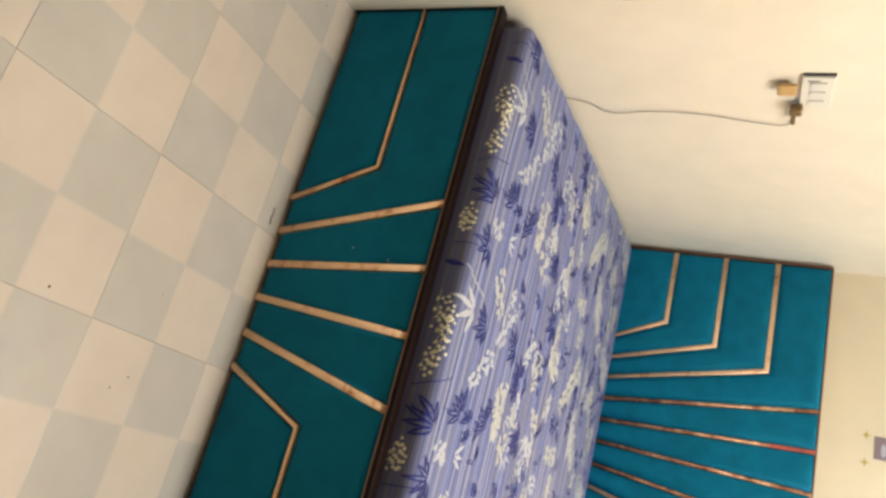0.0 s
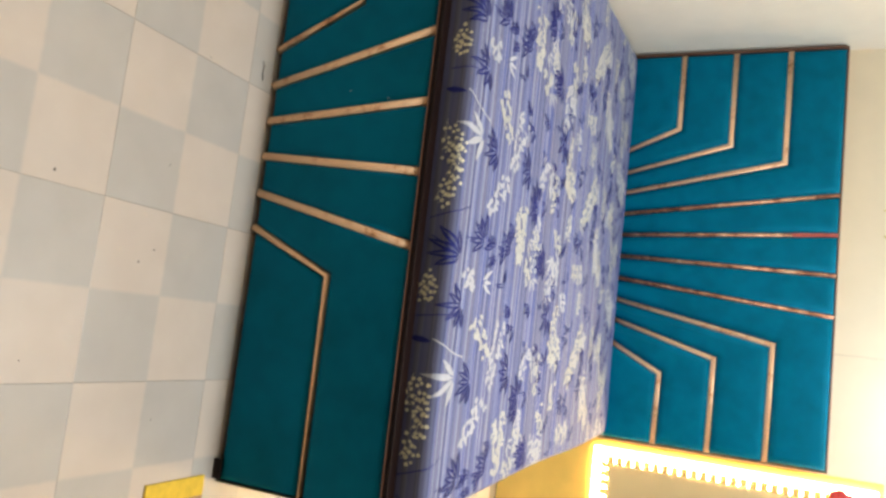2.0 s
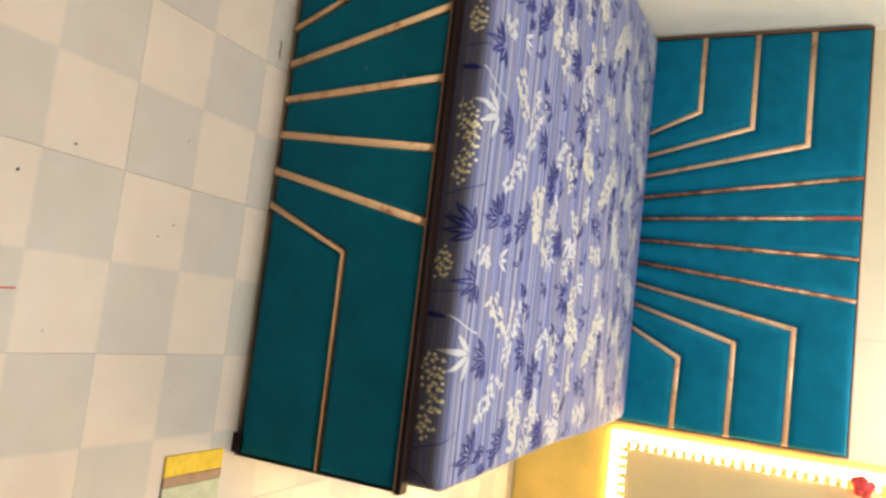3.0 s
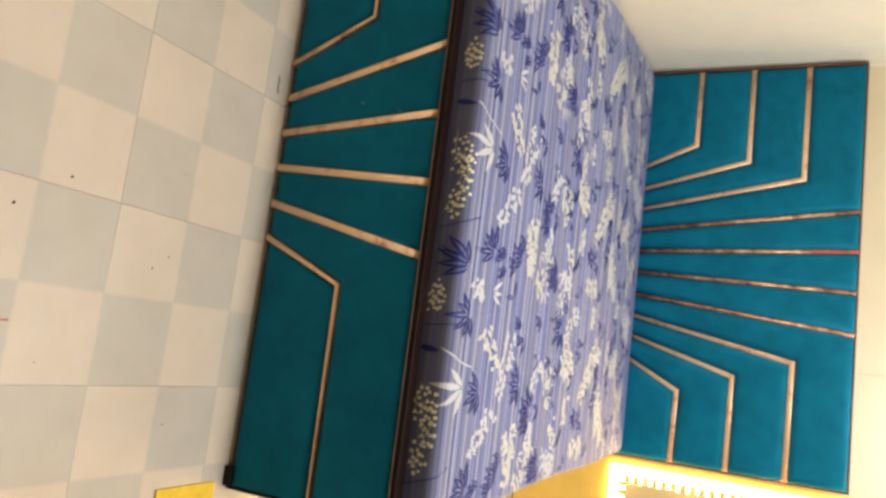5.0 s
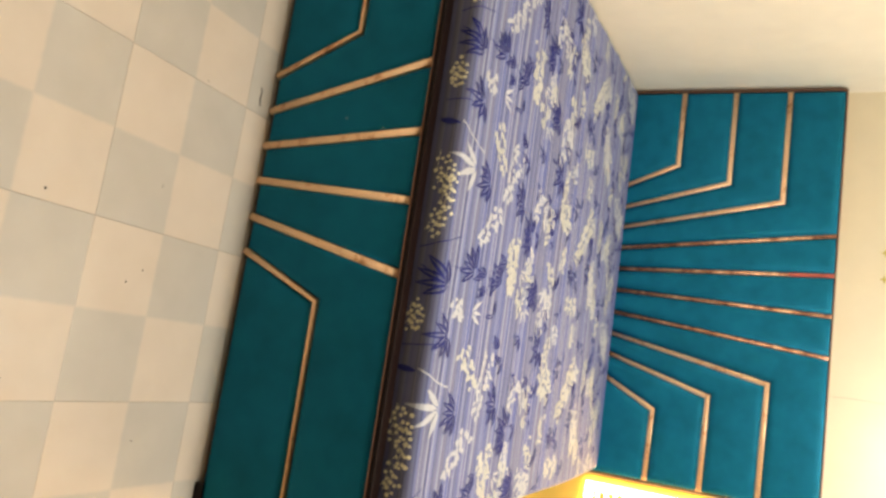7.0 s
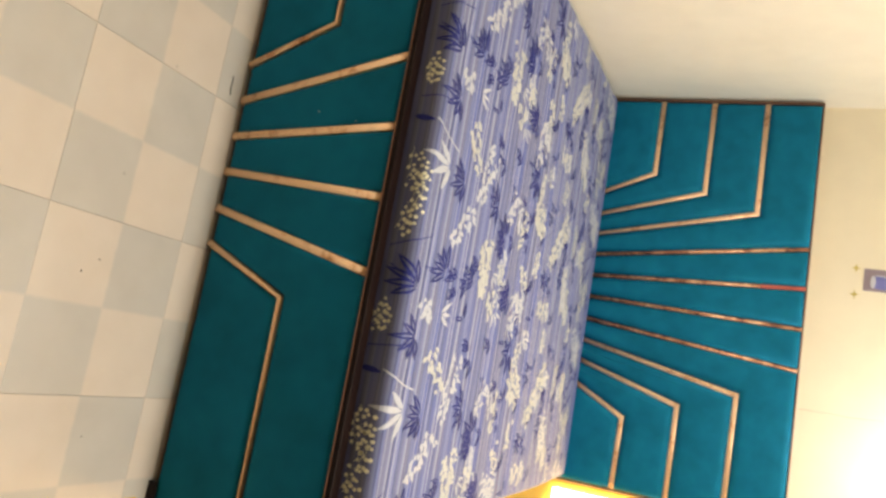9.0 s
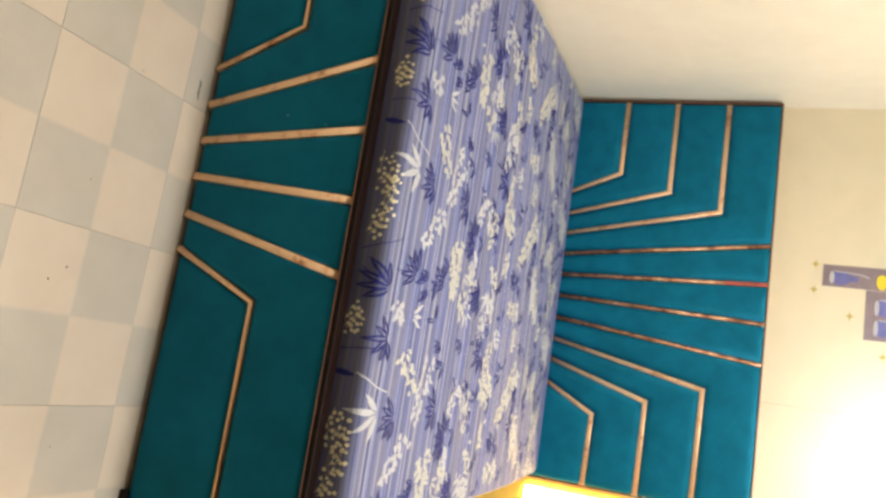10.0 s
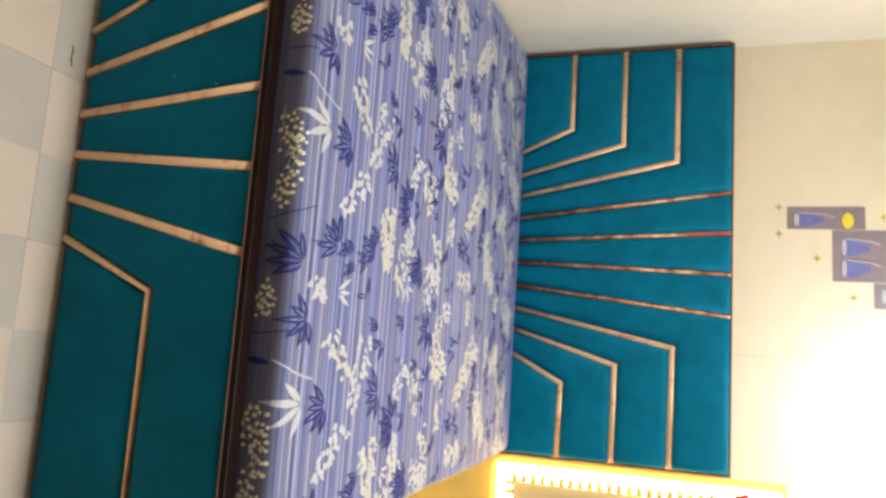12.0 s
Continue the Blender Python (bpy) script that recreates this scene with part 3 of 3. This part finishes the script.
def mattress():
    bm = bmesh.new()
    vs = [(edge_left(Y0) + 0.04, Y0 + 0.03), (1.84, Y0 + 0.03), (1.84, Y1 - 0.03), (edge_left(Y1) + 0.23, Y1 - 0.03)]
    low, high = [bm.verts.new((*v, 0.331)) for v in vs], [bm.verts.new((*v, 0.49)) for v in vs]
    bm.faces.new(low)
    bm.faces.new(high)
    for i in range(4):
        bm.faces.new((low[i - 1], low[i], high[i], high[i - 1]))
    bmesh.ops.bevel(bm, geom=list(bm.edges), offset=0.012, segments=2, affect="EDGES")
    tagged(part("mattress", bm, FOAM), "foam mattress under a blue striped sheet", "mattress")


mattress()

# ---- lit panel beside the headboard ----


def lit_panel(x0, x1, z0, z1):
    m = tagged(new("dressing_panel"), "golden wall panel framed with bright warm light strips", "panel")
    y = BACK
    part("backing", box(x0 - 0.036, x1 + 0.036, y - 0.018, y, 0.0, z1 + 0.02, 0.002), GOLDEN, m, "golden yellow laminate board")
    part("inner_panel", box(x0 + 0.075, x1 - 0.075, y - 0.0225, y - 0.0185, z0 + 0.075, z1 - 0.075), BOARD, m, "glossy cream panel")
    w = 0.034
    for a, b, c, d in ((x0 + w + 0.001, x0 + 0.0745, z0 + w + 0.001, z1 - w - 0.001), (x1 - 0.0745, x1 - w - 0.001, z0 + w + 0.001, z1 - w - 0.001), (x0 + 0.0755, x1 - 0.0755, z0 + w + 0.001, z0 + 0.0745), (x0 + 0.0755, x1 - 0.0755, z1 - 0.0745, z1 - w - 0.001)):
        part("margin", box(a, b, y - 0.0192, y - 0.0184, c, d), BORDER, m, "greenish brown border")
    for a, b, c, d in ((x0, x0 + w, z0, z1), (x1 - w, x1, z0, z1), (x0 + w + 0.001, x1 - w - 0.001, z0, z0 + w), (x0 + w + 0.001, x1 - w - 0.001, z1 - w, z1)):
        part("light_strip", box(a, b, y - 0.030, y - 0.0185, c, d, 0.003), LED, m, "glowing warm strip")
    shared = part("light_segment", box(-0.017, 0.017, -0.004, 0.004, -0.0055, 0.0055, 0.001), LED, m, "glowing warm block")
    spots = []
    n = int((z1 - z0 - 2 * w) / 0.042)
    for i in range(n):
        z = z0 + w + 0.024 + i * 0.042
        spots += [(x0 + w + 0.018, z, 0), (x1 - w - 0.018, z, 0)]
    for i in range(int((x1 - x0 - 0.16) / 0.042)):
        x = x0 + w + 0.066 + i * 0.042
        spots += [(x, z0 + w + 0.018, 90), (x, z1 - w - 0.018, 90)]
    for i, (x, z, a) in enumerate(spots):
        o = shared if i == 0 else new("light_segment", shared.data)
        o.parent = m
        o.matrix_local = pose(x, y - 0.0235, z, 0, a, 0)
        tagged(o, "glowing warm block")
    bm = bmesh.new()
    for j in range(9):
        a = j * 2.4
        bmesh.ops.create_icosphere(bm, subdivisions=2, radius=0.022, matrix=Matrix.Translation((0.012 * math.sqrt(j) * math.cos(a), -0.003 * (9 - j) * 0.5, 0.012 * math.sqrt(j) * math.sin(a))) @ Matrix.Diagonal((1, 0.5, 1, 1)))
    rose = tagged(part("fabric_rose", bm, RED, smooth=True), "small red fabric rose fixed on the lit panel", "ornament")
    rose.location = (x0 + 0.052, y - 0.045, 1.525)


lit_panel(1.945, 2.66, 0.475, 1.66)

# ---- bulb on the wall ----


def wall_bulb(x, z):
    b = tagged(new("wall_bulb"), "lit white bulb in a wall holder", "lamp")
    bm = bmesh.new()
    bmesh.ops.create_cone(bm, cap_ends=True, segments=24, radius1=0.045, radius2=0.030, depth=0.03, matrix=pose(x, BACK - 0.0152, z, 90))
    bmesh.ops.create_cone(bm, cap_ends=True, segments=24, radius1=0.022, radius2=0.028, depth=0.10, matrix=pose(x, BACK - 0.0805, z, 90))
    part("holder", bm, PLASTIC, b, smooth=False)
    bm = bmesh.new()
    bmesh.ops.create_uvsphere(bm, u_segments=24, v_segments=16, radius=0.03, matrix=pose(x, BACK - 0.155, z))
    part("globe", bm, BULB, b, "glowing bulb", smooth=True)


wall_bulb(1.70, 2.20)

# ---- stickers on the wall ----


def flat(points, y, thick=0.0015):
    bm = bmesh.new()
    a = [bm.verts.new((x, y - thick, z)) for x, z in points]
    b = [bm.verts.new((x, y, z)) for x, z in points]
    bm.faces.new(a)
    bm.faces.new(b)
    for i in range(len(a)):
        bm.faces.new((a[i - 1], a[i], b[i], b[i - 1]))
    return bm


def oval(cx, cz, rx, rz, n=18):
    return [(cx + rx * math.cos(2 * math.pi * i / n), cz + rz * math.sin(2 * math.pi * i / n)) for i in range(n)]


def vase(cx, z0, w, h):
    out = []
    for s in (1, -1):
        side = [(s * w * (0.55 + 0.45 * math.sin(math.pi * min(u * 1.35, 1))) / 2 * (1 if u < 0.75 else 0.75), z0 + h * u) for u in [i / 8 for i in range(9)]]
        out += [(cx + a, z) for a, z in (side if s == 1 else side[::-1])]
    return out


def sticker(x0, x1, z0, z1, vases):
    s = tagged(part("wall_sticker", flat([(x0, z0), (x1, z0), (x1, z1), (x0, z1)], BACK), DECAL), "mauve wall sticker with blue vases and yellow flowers", "wall sticker", "stepped wall stickers")
    for cx, z, w, h in vases:
        part("vase_picture", flat(vase(cx, z, w, h), BACK - 0.0016), DECAL_BLUE, s, "blue vase")
        part("highlight", flat(oval(cx, z + h * 0.08, w * 0.46, h * 0.09), BACK - 0.0032), DECAL_WHITE, s, "pale base")
        part("highlight", flat([(cx - w * 0.52, z + h * 0.2), (cx - w * 0.45, z + h * 0.15), (cx - w * 0.33, z + h * 1.0), (cx - w * 0.12, z + h * 1.35), (cx - w * 0.20, z + h * 1.38), (cx - w * 0.40, z + h * 1.04)], BACK - 0.0032), DECAL_WHITE, s, "white line")
    part("flower_picture", flat(oval((x0 + x1) / 2 + 0.012, z0 + (z1 - z0) * 0.78, 0.034, 0.022), BACK - 0.0016), DECAL_YELLOW, s, "yellow flower")
    return s


sticker(0.740, 0.838, 1.685, 1.985, [(0.797, 1.712, 0.062, 0.115)])
sticker(0.841, 1.060, 1.860, 2.160, [(0.915, 1.895, 0.075, 0.105), (1.005, 1.895, 0.075, 0.105)])
sticker(1.063, 1.170, 2.012, 2.312, [(1.117, 2.040, 0.062, 0.115)])


def star(x, z):
    pts = []
    for i in range(8):
        r = 0.021 if i % 2 == 0 else 0.006
        pts.append((x + r * math.cos(i * math.pi / 4), z + r * math.sin(i * math.pi / 4)))
    tagged(part("star_sticker", flat(pts, BACK), GOLD), "small gold four-pointed star stuck on the wall", "star sticker", "gold star stickers")


for sx, sz in ((0.742, 1.653), (0.859, 1.653), (0.964, 1.801), (1.127, 1.937), (0.785, 2.053)):
    star(sx, sz)

# ---- socket and wire on the left wall ----
ANGLE = math.degrees(math.atan(0.0977))


def socket():
    s = tagged(new("wall_socket"), "white wall socket with a plugged-in brown charger", "socket")
    s.matrix_world = pose(wall_x(0.46), 0.46, 1.245, 0, 0, 90 + ANGLE)
    part("plate", box(-0.085, 0.085, -0.012, 0, -0.040, 0.040, 0.003), PLASTIC, s, "white plate")
    # black strip standing in for the shadow along the plate's side
    part("rim", box(-0.092, -0.0855, -0.006, 0, -0.040, 0.040, 0.001), BLACK, s, "dark strip for the shadow edge of the plate")
    for x in (-0.05, 0.0, 0.05):
        part("switch", box(x - 0.012, x + 0.012, -0.017, -0.0122, -0.018, 0.022, 0.002), PLASTIC, s)
    part("slot", box(-0.070, -0.066, -0.0132, -0.0122, -0.026, 0.004), BLACK, s)
    part("plug", box(0.058, 0.098, -0.036, -0.0125, -0.062, -0.028, 0.006), BROWN_PLASTIC, s, "brown plug")
    part("plug_neck", box(0.0985, 0.165, -0.030, -0.016, -0.056, -0.042, 0.004), BROWN_PLASTIC, s, "brown plug")
    # tan block set where the socket's shadow falls on the wall
    part("plug", box(-0.060, -0.005, -0.026, -0.0125, -0.100, -0.0495, 0.008), PLUG_SHADOW, s, "tan block for the shadow below the socket")
    return s


socket()


def tube_curve(name, points, radius, mat):
    cu = bpy.data.curves.new(name, "CURVE")
    cu.dimensions, cu.bevel_depth, cu.bevel_resolution = "3D", radius, 2
    sp = cu.splines.new("BEZIER")
    sp.bezier_points.add(len(points) - 1)
    for p, q in zip(sp.bezier_points, points):
        p.co = q
        p.handle_left_type = p.handle_right_type = "AUTO"
    ob = new(name, cu)
    cu.materials.append(mat)
    return ob


wire = [(0.528, 0.50), (0.57, 0.59), (0.631, 0.651), (0.615, 0.78), (0.622, 0.937), (0.655, 1.06), (0.672, 1.130), (0.672, 1.180), (0.640, 1.192)]
tagged(tube_curve("charging_cable", [(wall_x(y) + 0.006, y, z) for y, z in wire], 0.0013, CABLE_BROWN), "thin brown cable hanging from the socket", "cable")

bm = box(-0.06, 0.06, -0.016, 0, -0.055, 0.055, 0.003)
shelf = tagged(part("wooden_board", bm, BROWN), "small brown wooden board on the wall", "board")
shelf.matrix_world = pose(wall_x(-0.055), -0.055, 0.838, 0, 0, 90 + ANGLE)

# hairline crack in the plaster
tagged(tube_curve("wall_crack", [(1.392, BACK - 0.0002, 1.46), (1.389, BACK - 0.0002, 1.56), (1.391, BACK - 0.0002, 1.68), (1.384, BACK - 0.0002, 1.80)], 0.0005, TRIM), "hairline crack in the yellowish plaster", "crack", kind="structure")

# ---- on the floor ----


def mat_thing():
    m = tagged(new("floor_mat"), "striped yellow, brown and green woven floor mat", "mat")
    x = 1.880
    for w, mt, label in ((0.046, MAT_YELLOW, "yellow band"), (0.022, MAT_BROWN, "brown band"), (0.07, MAT_GREEN, "pale green band"), (0.022, MAT_BROWN, "brown band"), (0.046, MAT_YELLOW, "yellow band"), (0.022, MAT_BROWN, "brown band"), (0.07, MAT_GREEN, "pale green band"), (0.046, MAT_YELLOW, "yellow band")):
        part("band", box(x, x + w - 0.0005, -0.180, 0.0, 0.0, 0.007, 0.002), mt, m, label)
        x += w
    return m


mat_thing()


def speck(x, y, r, seed):
    bm = bmesh.new()
    g = random.Random(seed)
    n = 9
    rim = [bm.verts.new((x + r * (0.6 + 0.6 * g.random()) * math.cos(i * 2 * math.pi / n), y + r * (0.6 + 0.6 * g.random()) * math.sin(i * 2 * math.pi / n), 0.0002)) for i in range(n)]
    tip = bm.verts.new((x, y, r * 0.6))
    for i in range(n):
        bm.faces.new((rim[i - 1], rim[i], tip))
    bm.faces.new(rim)
    tagged(part("dirt_speck", bm, DIRT), "small dark speck of dirt on the tiles", "dirt", "specks on the tiles")


for i, (x, y, r) in enumerate(((1.415, -0.293, 0.004), (1.385, -0.256, 0.004), (1.277, -0.516, 0.005), (1.2, -0.249, 0.003), (1.349, -0.616, 0.006), (1.742, -0.192, 0.003), (0.296, -0.079, 0.005), (0.93, -0.18, 0.003), (1.62, -0.52, 0.003), (0.905, 0.004, 0.006))):
    speck(x, y, r * 0.6, i)
tagged(tube_curve("hair_tie", [(0.918, 0.006, 0.002), (0.900, 0.001, 0.002), (0.884, 0.004, 0.002), (0.872, -0.001, 0.002)], 0.0009, BLACK), "thin black hair tie lying on the tiles", "hair tie")
tagged(tube_curve("red_thread", [(1.548, -0.70, 0.0015), (1.551, -0.64, 0.0015), (1.549, -0.585, 0.0015)], 0.0014, RED), "short red thread lying on the floor tiles", "thread")

# ---- floor tiles ----


def tiles():
    size, x0, y0 = 0.36, 1.30, -0.40
    first = None
    for i in range(-4, 7):
        for j in range(-8, 9):
            x, y = x0 + (i + 0.5) * size, y0 + (j + 0.5) * size
            if x - size / 2 < wall_x(y) - 0.5 or x + size / 2 > RIGHT + 0.15 or y + size / 2 > BACK + 0.15 or y - size / 2 < FRONT - 0.15:
                continue
            h = size / 2 - 0.0003
            if first is None:
                first = part("tile", box(-h, h, -h, h, -0.006, 0.0, 0.0006), TILE, floor)
                o = first
            else:
                o = new("tile", first.data)
                o.parent = floor
            o.location = (x, y, 0)


tiles()
